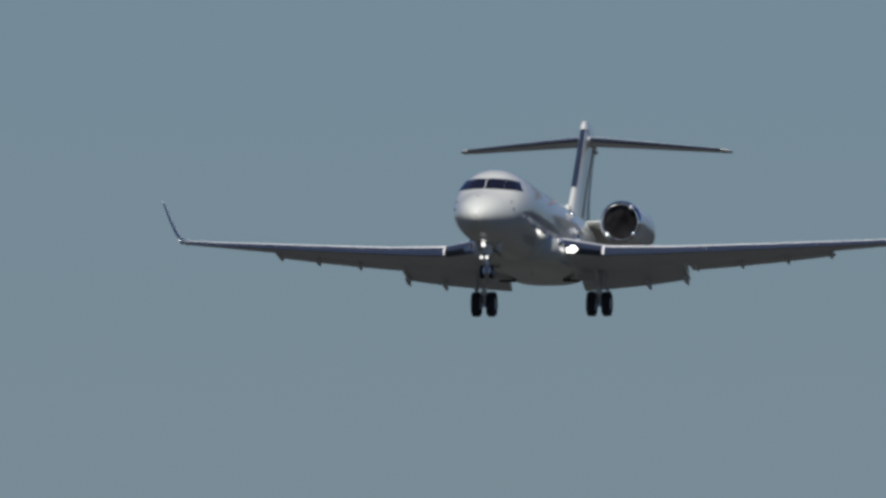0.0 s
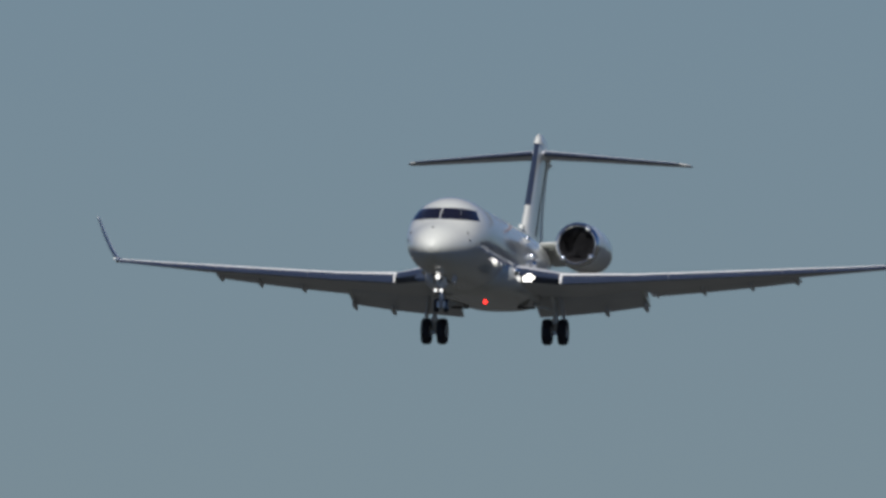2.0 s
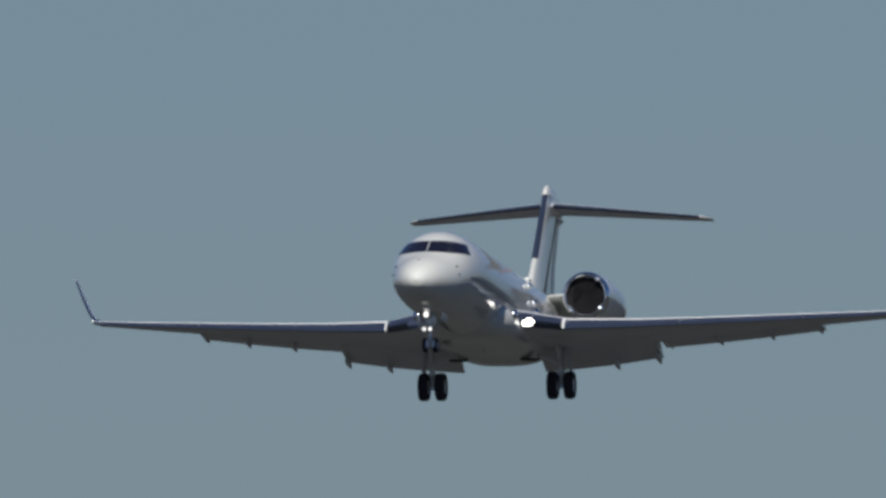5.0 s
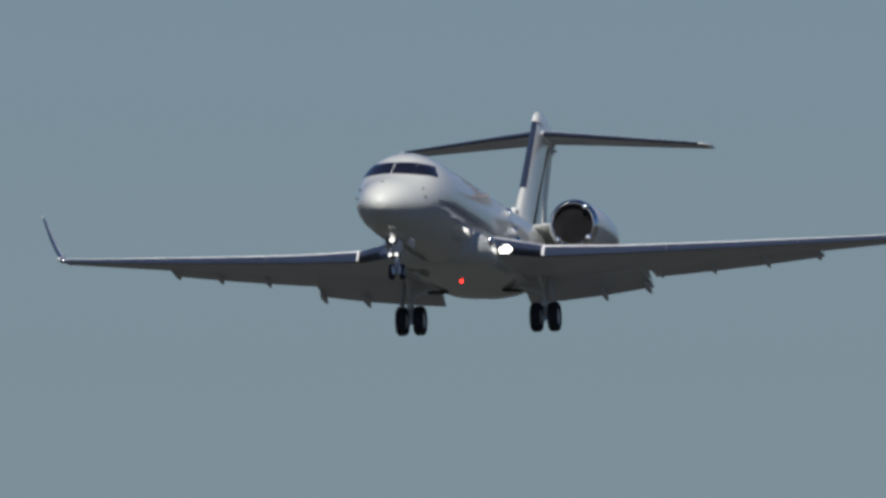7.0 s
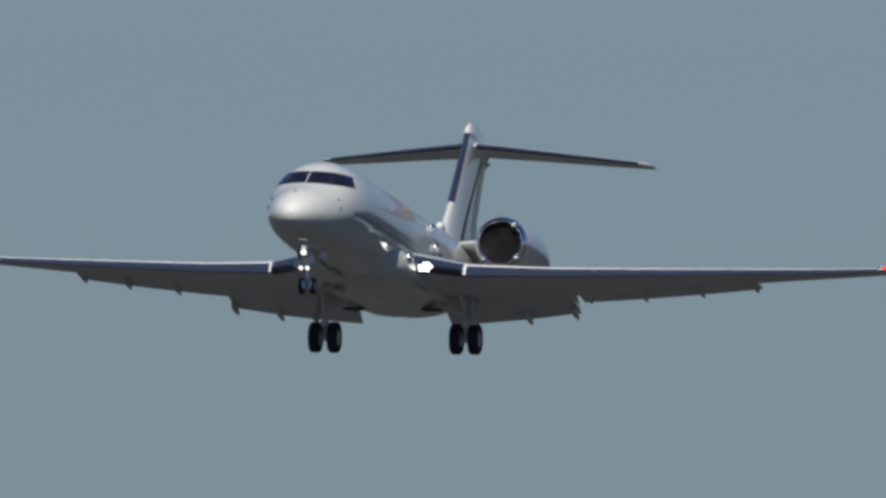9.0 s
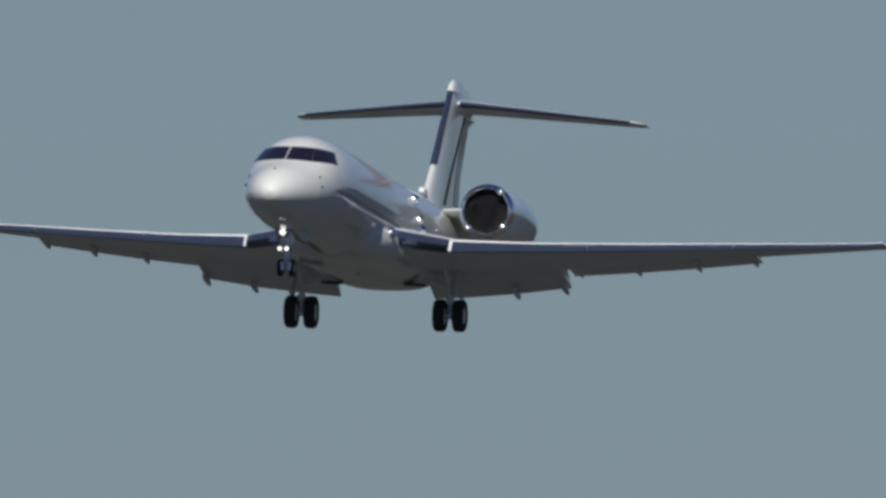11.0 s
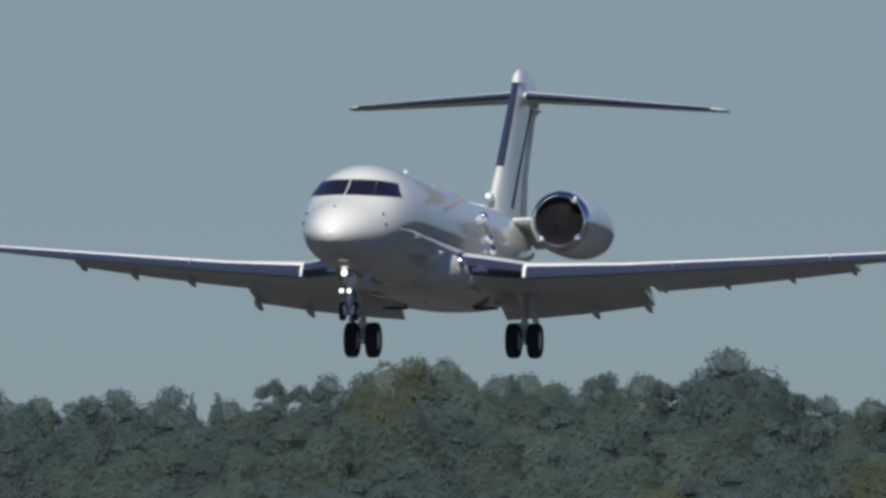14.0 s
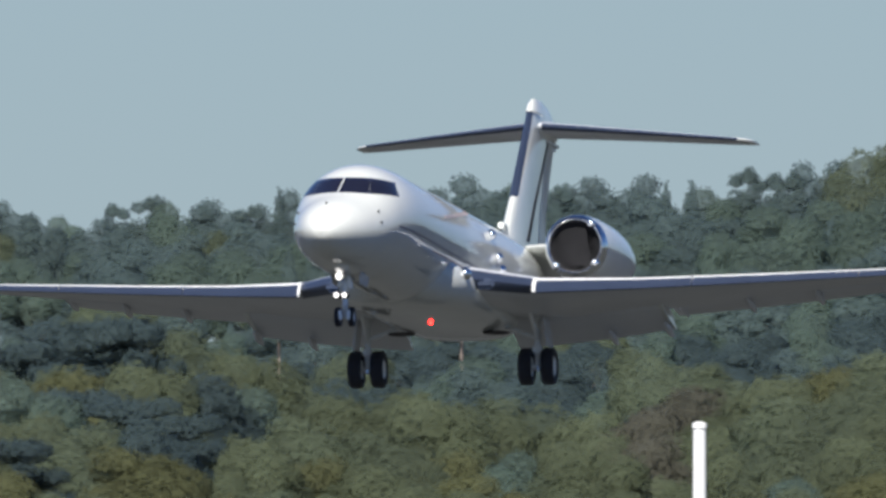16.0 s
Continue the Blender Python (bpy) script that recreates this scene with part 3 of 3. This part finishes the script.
def crown(lobes, leaf, count, rnd):
    """Lumps under many small leaf sprays; the sprays face outwards like the lump that they cover."""
    co, faces, out = [], [], []
    middle = Vector((0, 0, min(c[2] for c, _, _ in lobes)))

    def outward(p, d):
        out.append((d * 0.35 + (p - middle).normalized() * 0.65).normalized())
    total = sum(r * r for _, r, _ in lobes)
    balls = {}
    for level in (1, 2):
        ball = bmesh.new()
        bmesh.ops.create_icosphere(ball, subdivisions=level, radius=1)
        balls[level] = [v.co.copy() for v in ball.verts], [[v.index for v in f.verts] for f in ball.faces]
        ball.free()

    def skin(c, d, r, flat):
        p = c + Vector((d.x, d.y, d.z * flat)) * r
        return c + (p - c) * (1 + 0.22 * noise.noise(p * 0.8) + 0.07 * noise.noise(p * 2.3))
    for c, r, flat in lobes:
        c = Vector(c)
        first = len(co)
        ball_co, ball_faces = balls[2 if r > 1.2 else 1]
        for d in ball_co:
            p = skin(c, d, r * 0.97, flat)
            co.append(p)
            outward(p, d)
        faces += [[first + i for i in f] for f in ball_faces]
        made = tries = 0
        while made < count * r * r / total and tries < 4 * count:
            tries += 1
            z = rnd.uniform(-0.5, 1)
            a = rnd.uniform(0, 2 * math.pi)
            k = math.sqrt(1 - z * z)
            d = Vector((k * math.cos(a), k * math.sin(a), z))
            p = skin(c, d, r, flat) + d * rnd.triangular(-0.12, 0.24, 0.0)
            if any(((p.x - e[0]) ** 2 + (p.y - e[1]) ** 2 + ((p.z - e[2]) / g) ** 2) < (0.93 * f) ** 2 for e, f, g in lobes if f > 0.5):
                continue
            made += 1
            q = d.to_track_quat("Z", "Y") @ Euler((rnd.gauss(0, 0.5), rnd.gauss(0, 0.5), rnd.uniform(0, 6))).to_quaternion()
            s = leaf * rnd.uniform(0.5, 1.3)
            first = len(co)
            for x, y in ((-0.6, -0.35), (0.7, -0.3), (-0.05, 0.75)):
                co.append(p + q @ Vector((x * s, y * s, 0)))
                outward(p, d)
            faces.append([first, first + 1, first + 2])
    me = bpy.data.meshes.new("crown")
    me.from_pydata(co, [], faces)
    me.shade_smooth()
    me.normals_split_custom_set_from_vertices(out)
    FACING[me.name] = np.array(out)
    return me


def tree(name, lobes, trunk_r, trunk_h, mat, label, leaf=0.26, count=2700, seed=1, bark=None, limbs=5):
    rnd = random.Random(seed)
    ob = tagged(new(name), label, "tree", "trees of the wood")
    top = new("crown", crown(lobes, leaf, count, rnd))
    top.data.materials.append(mat)
    top.parent = ob
    bm = rod((0, 0, -1), (0, 0, trunk_h), trunk_r, trunk_r * 0.45, 8)
    for k in range(limbs):
        a = k * 2.4
        limb = rod((0, 0, trunk_h * (0.5 + 0.08 * k)), (1.6 * math.cos(a), 1.6 * math.sin(a), trunk_h * (0.68 + 0.08 * k)), trunk_r * 0.35, trunk_r * 0.12, 6)
        me = bpy.data.meshes.new("limb")
        limb.to_mesh(me), limb.free()
        bm.from_mesh(me)
        bpy.data.meshes.remove(me)
    part("trunk", bm, bark or BARK, ob, smooth=False, at=Vector())
    return ob


def broad(rnd, w, h):
    lobes = [((0, 0, h * 0.64), w * 0.47, 0.95)]
    for i in range(15):
        a, z = i * 2.4 + rnd.uniform(-0.5, 0.5), rnd.uniform(0.35, 0.9)
        k = w * 0.33 * math.sqrt(max(0.06, 1 - ((z - 0.55) / 0.40) ** 2))
        lobes.append(((k * math.cos(a), k * math.sin(a), h * z), w * rnd.uniform(0.10, 0.21), rnd.uniform(0.6, 0.95)))
    return lobes


def pointed(rnd, w, h):
    lobes = []
    for i in range(11):
        z = 0.3 + 0.68 * i / 10
        lobes.append(((0, 0, h * z), max(0.16, w * 0.42 * (1.04 - z)), 1.5 if i < 8 else 2.4))
        k = w * 0.34 * (1.02 - z)
        if i < 9:
            a = i * 2.4
            lobes.append(((k * math.cos(a), k * math.sin(a), h * z), max(0.2, w * 0.25 * (1.06 - z)), 0.6))
    return lobes


def layered(rnd, w, h):
    lobes = []
    for i in range(7):
        z = 0.4 + 0.55 * i / 6
        for j in range(6):
            a, k = j * 1.05 + rnd.uniform(0, 0.8), w * 0.40 * rnd.uniform(0.4, 1) * (1.3 - z)
            lobes.append(((k * math.cos(a), k * math.sin(a), h * z + rnd.uniform(-0.3, 0.3)), w * rnd.uniform(0.07, 0.12), 0.55))
        lobes.append(((0, 0, h * z), w * 0.2 * (1.3 - z), 0.8))
    return lobes


def far_wood(rest):
    """The trees that merge into one canopy, as one mesh."""
    mats = LEAF + [BARK]
    co, loops, starts, index, facing = [], [], [], [], []
    n_co = n_loop = 0
    for src, m in rest:
        a = np.array(m)
        for ob in src.children:
            me = ob.data
            v = np.empty(len(me.vertices) * 3)
            me.vertices.foreach_get("co", v)
            if me.name in FACING:
                turned = FACING[me.name] @ np.linalg.inv(a[:3, :3])
                facing.append(turned / np.linalg.norm(turned, axis=1)[:, None])
            else:
                facing.append(np.zeros((len(me.vertices), 3)))
            lo, st = np.empty(len(me.loops), int), np.empty(len(me.polygons), int)
            me.loops.foreach_get("vertex_index", lo)
            me.polygons.foreach_get("loop_start", st)
            co.append(v.reshape(-1, 3) @ a[:3, :3].T + a[:3, 3])
            loops.append(lo + n_co), starts.append(st + n_loop)
            index.append(np.full(len(st), mats.index(me.materials[0])))
            n_co, n_loop = n_co + len(v) // 3, n_loop + len(lo)
    me = bpy.data.meshes.new("woodland")
    me.vertices.add(n_co), me.loops.add(n_loop), me.polygons.add(sum(map(len, starts)))
    me.vertices.foreach_set("co", np.concatenate(co).ravel())
    me.loops.foreach_set("vertex_index", np.concatenate(loops))
    me.polygons.foreach_set("loop_start", np.concatenate(starts))
    me.polygons.foreach_set("material_index", np.concatenate(index))
    for m in mats:
        me.materials.append(m)
    me.update(calc_edges=True)
    me.shade_smooth()
    me.normals_split_custom_set_from_vertices(np.concatenate(facing))
    tagged(new("woodland", me), "dense mixed green woodland covering the hillside", "woodland", kind="stuff")


def build_woods():
    rnd = random.Random(7)
    kinds = []
    for shape, w, h, leafs, label in (
            (broad, 6.5, 13, 0, "broad-leaved tree on the hill, greyed green with haze in its colour"), (broad, 7.5, 14, 1, "green broad-leaved tree on the hill"),
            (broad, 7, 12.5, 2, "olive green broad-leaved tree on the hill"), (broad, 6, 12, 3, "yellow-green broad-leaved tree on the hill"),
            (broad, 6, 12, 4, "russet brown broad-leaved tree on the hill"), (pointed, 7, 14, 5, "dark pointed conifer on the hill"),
            (pointed, 6, 13, 0, "slender conifer on the hill, greyed green with haze in its colour"), (layered, 9, 13, 6, "dark cedar with level branches"),
            (broad, 5, 13.5, 5, "dark pine on the hill"), (broad, 7, 12, 7, "bright green broad-leaved tree below the hill"), (broad, 6.5, 13, 6, "dark green broad-leaved tree with shade and haze in its colour")):
        made = tree("tree", shape(rnd, w, h), 0.22, h * 0.6, LEAF[leafs], label, seed=len(kinds))
        kinds.append((made, sorted(v.co.z for v in made.children[0].data.vertices)[-15 if shape is pointed else -110], LEAF[leafs]))
    used, rest = set(), []

    def plant(k, x, y, top, thing=True, slim=1.0):
        src, h, leaf = kinds[k]
        base = land(x, y) - 0.3
        s = min(max((top - base) / h, 0.7), 1.5)
        m = pose(x, y, top - s * h, 0, 0, rnd.uniform(0, 360))
        wide = slim * s * rnd.uniform(1.0, 1.4)
        if not thing:
            rest.append((src, m @ Matrix.Diagonal((wide, wide, s, 1))))
            return
        ob = src if k not in used else copy_thing(src, m)
        used.add(k)
        ob.matrix_basis = m
        ob.scale = (wide, wide, s)

    # outline of the ridge: milliradians to the side of the tall tree and below its top
    ridge_x = [-22, -19.9, -18.9, -17.5, -16.9, -16.2, -15.5, -14.8, -14.2, -13.0, -12.4, -12.2, -11.7, -11.2, -10.5, -10.3, -9.8, -9.4, -8.7, -8.2, -7.7, -7.3, -6.9, -6.7, -6.0, -5.9, -5.5, -5.4, -4.8, -4.3,
               -4.0, -3.6, -3.46, -3.2, -2.4, -1.93, -1.7, -1.2, -0.5, 0.5, 0.8, 1.3, 2.4, 4, 5.2, 9, 14]
    ridge_d = [1.0, 1.1, 1.4, 1.0, 1.0, 1.13, 0.9, 1.0, 0.93, 0.98, 0.85, 0.68, 0.84, 0.95, 0.68, 0.9, 0.72, 0.62, 0.72, 0.8, 0.47, 0.56, 0.7, 0.45, 0.4, 0.12, 0.14, 0.4, 0.22, 0.5,
               0.38, 0.58, 0.30, 0.58, 0.45, 0.18, 0.5, 0.52, 0.32, 0.6, 0.73, 0.82, 1.0, 0.85, 0.9, 1.1, 1.3]
    EL, AZ = 16.08, 12.54
    for row in range(10):
        y = 4620 - 36 * row
        az = -22.5 + rnd.uniform(0, 0.8)
        while az < (10 if row < 4 else 3.5):
            drop = float(np.interp(az, ridge_x, ridge_d)) + (row * 0.46 if row > 2 else row * 0.26) + (rnd.uniform(0, 0.42) if row else rnd.uniform(-0.12, 0.06))
            el = EL - drop
            # lower far rows: the dark bluish leaf colour paints the shaded valley
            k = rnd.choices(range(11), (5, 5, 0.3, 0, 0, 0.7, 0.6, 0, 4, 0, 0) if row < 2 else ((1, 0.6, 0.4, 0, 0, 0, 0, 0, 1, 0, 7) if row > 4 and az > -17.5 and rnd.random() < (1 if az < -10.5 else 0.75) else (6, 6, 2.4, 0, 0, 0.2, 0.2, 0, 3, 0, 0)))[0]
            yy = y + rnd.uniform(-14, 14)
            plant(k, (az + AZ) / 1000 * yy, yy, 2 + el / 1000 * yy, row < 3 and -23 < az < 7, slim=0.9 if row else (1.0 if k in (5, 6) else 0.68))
            az += rnd.uniform(0.55, 0.95) if row else rnd.uniform(0.34, 0.5)
    plant(0, AZ / 1000 * 4605, 4605, 2.0 + EL / 1000 * 4605, slim=0.8)
    # nearer belt of trees
    near_x = [-24, -20.1, -19.5, -17.8, -16.5, -16.0, -14.9, -13.6, -12.2, -11.3, -10.3, -9.5, -8.9, -8.5, -7.6, -6.7, -6.2, -5.5, -2, 6]
    near_d = [3.0, 2.95, 2.93, 2.98, 3.15, 3.5, 3.95, 4.2, 4.3, 4.25, 4.1, 4.3, 4.5, 4.2, 3.95, 3.7, 3.55, 3.4, 3.5, 4]
    for row in range(7):
        y = 3560 - 30 * row
        az = -22.5 + rnd.uniform(0, 1)
        while az < 0.5:
            drop = float(np.interp(az, near_x, near_d)) + row * 0.5 + rnd.uniform(-0.05, 0.42)
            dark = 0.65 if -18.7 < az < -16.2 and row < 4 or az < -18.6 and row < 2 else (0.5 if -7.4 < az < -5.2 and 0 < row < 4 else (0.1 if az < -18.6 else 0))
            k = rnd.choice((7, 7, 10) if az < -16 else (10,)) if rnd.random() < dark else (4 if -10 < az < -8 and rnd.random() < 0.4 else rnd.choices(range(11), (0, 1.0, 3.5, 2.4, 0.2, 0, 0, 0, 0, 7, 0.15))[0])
            yy = y + rnd.uniform(-10, 10)
            plant(k, (az + AZ) / 1000 * yy, yy, 2 + (EL - drop) / 1000 * yy, az < -4, slim=0.9 if k == 7 else 0.8)
            az += rnd.uniform(0.75, 1.2)
    bare = [((rnd.uniform(-1.4, 1.4), rnd.uniform(-1.4, 1.4), rnd.uniform(8.5, 11.5)), rnd.uniform(0.6, 1.1), 0.7) for _ in range(14)]
    pine = tree("pine_tree", bare, 0.2, 10, LEAF[5], "pine with a bare pinkish trunk at the wood's edge", count=900, seed=5, bark=PINE_BARK, limbs=0)
    pine.matrix_basis = pose((-15.4 + AZ) / 1000 * 4262, 4262, 2 + (EL - 2.75) / 1000 * 4262 - 11.5)
    copy_thing(pine, pose((-12.4 + AZ) / 1000 * 4316, 4316, 2 + (EL - 2.75) / 1000 * 4316 - 10.6, 0, 0, 70))
    plant(1, (-12.5 + AZ) / 1000 * 4298, 4298, 2 + (EL - 2.75) / 1000 * 4316 - 4.0)
    plant(0, (-11.9 + AZ) / 1000 * 4292, 4292, 2 + (EL - 2.75) / 1000 * 4316 - 4.8)
    far_wood(rest)
    for k, (src, _, _) in enumerate(kinds):
        if k not in used:
            for ob in (*src.children, src):
                bpy.data.objects.remove(ob)


build_woods()


def white_pole():
    x, y, top = 0.00405 * 900, 900, 2 + 0.01148 * 900
    pole = tagged(new("light_pole"), "white painted pole standing on the airfield", "pole")
    part("shaft", rod((0, 0, 0), (0, 0, top - 0.1), 0.13, 0.1, 16), POLE, pole, at=Vector())
    part("base_plate", block((0, 0, 0.04), (0.5, 0.5, 0.08), 0.01), STEEL, pole, at=Vector())
    part("cap", spin([(top - 0.1, 0.115), (top - 0.03, 0.11), (top, 0.05)], (0, 0, 0), "z", 16), POLE, pole, at=Vector())
    pole.location = (x, y, 0)


white_pole()

# ---- what moves: seconds, place, turn ----
JET_ROWS = [
    (0.0, 101.332, 2068.987, 54.867, -3.806, -0.031, -10.688),
    (0.5, 98.085, 2046.228, 53.845, -3.172, -1.617, -10.708),
    (1.0, 94.841, 2023.712, 52.823, -2.769, -1.479, -10.519),
    (1.5, 91.599, 2001.430, 51.800, -2.740, -0.410, -10.198),
    (2.0, 88.361, 1979.375, 50.778, -2.823, 0.601, -9.943),
    (2.5, 85.125, 1957.529, 49.755, -2.985, 0.971, -10.007),
    (3.0, 81.890, 1935.865, 48.733, -3.240, 0.778, -10.454),
    (3.2, 80.597, 1927.241, 48.324, -3.333, 1.041, -10.600),
    (5.3, 67.032, 1838.014, 44.030, -4.750, -0.776, -10.711),
    (5.5, 65.740, 1829.547, 43.621, -4.822, -0.719, -10.777),
    (6.0, 62.510, 1808.397, 42.598, -4.965, -0.261, -11.116),
    (6.5, 59.281, 1787.260, 41.576, -5.083, -0.467, -11.367),
    (7.0, 56.050, 1766.119, 40.553, -5.194, -1.515, -11.725),
    (7.5, 52.820, 1744.970, 39.531, -5.248, -0.789, -12.003),
    (8.0, 49.589, 1723.801, 38.508, -5.500, 0.353, -12.063),
    (8.5, 46.358, 1702.609, 37.486, -5.702, -0.558, -11.904),
    (9.0, 43.126, 1681.395, 36.463, -5.582, 1.049, -11.895),
    (9.2, 41.833, 1672.905, 36.054, -5.502, 1.826, -11.879),
    (11.3, 28.256, 1583.683, 31.760, -4.443, 1.482, -11.025),
    (11.5, 26.963, 1575.224, 31.351, -4.291, 1.225, -10.965),
    (12.0, 23.732, 1554.121, 30.328, -4.031, -0.861, -10.726),
    (12.5, 20.485, 1533.139, 29.320, -3.723, -1.366, -10.515),
    (13.0, 17.320, 1512.304, 28.171, -3.213, -1.219, -10.258),
    (13.5, 14.236, 1491.665, 26.890, -2.533, -1.019, -10.148),
    (14.0, 11.233, 1471.284, 25.482, -2.662, 0.456, -10.093),
    (14.5, 8.310, 1451.203, 23.955, -3.374, 0.447, -10.121),
    (15.0, 5.464, 1431.423, 22.315, -4.033, 0.464, -10.198),
    (15.5, 2.695, 1411.925, 20.566, -4.472, -0.727, -10.289),
    (16.0, 0.000, 1392.694, 18.713, -4.898, -0.939, -10.395),
]


def flashes(light, times, place, half, out=3):
    """Rows of a lamp that turns its lit face ahead at the times given, and away between them."""
    rows, step = [(0.0, 0 if times and times[0] - half <= 0 else 180)], 1 / FPS
    for t in times:
        a, b = t - half, t + half
        if a > 0:
            rows += [(a - 3 * step, 180), (a - 2 * step, 120), (a - step, 60), (a, 0)]
        if b < 15.9:
            rows += [(b, 0), (b + step, -60), (b + 2 * step, -120), (b + 3 * step, -180)]
    rows.append((16.0, 0 if times and times[-1] + half >= 15.9 else 180))
    walk(light, [(t, pose(*(Vector(place) + BASE), a)) for t, a in rows])


def motions():
    walk(JET, [(t, pose(*p)) for t, *p in JET_ROWS])
    flashes(LIGHTS["port"], [0, 1, 2, 3, 4, 5, 6, 7, 8, 9, 10, 15.62], LIGHT_PLACE["port"], 0.17)
    flashes(LIGHTS["starboard"], [0.5, 1.5, 2.5, 3.5, 4.5, 5.5, 6.5, 7.5, 8.5, 9.6, 13.1], LIGHT_PLACE["starboard"], 0.17)
    flashes(LIGHTS["belly"], [0.5, 2.0, 3.2, 4.5, 5.75, 7.0, 8.25, 9.5, 10.75, 12.0, 13.5, 14.75, 16.0], LIGHT_PLACE["belly"], 0.07)
    flashes(LIGHTS["top"], [1.2, 2.7, 4.2, 5.75, 7.25, 8.75, 10.25, 11.75, 13.5, 15.25], LIGHT_PLACE["top"], 0.07)


motions()
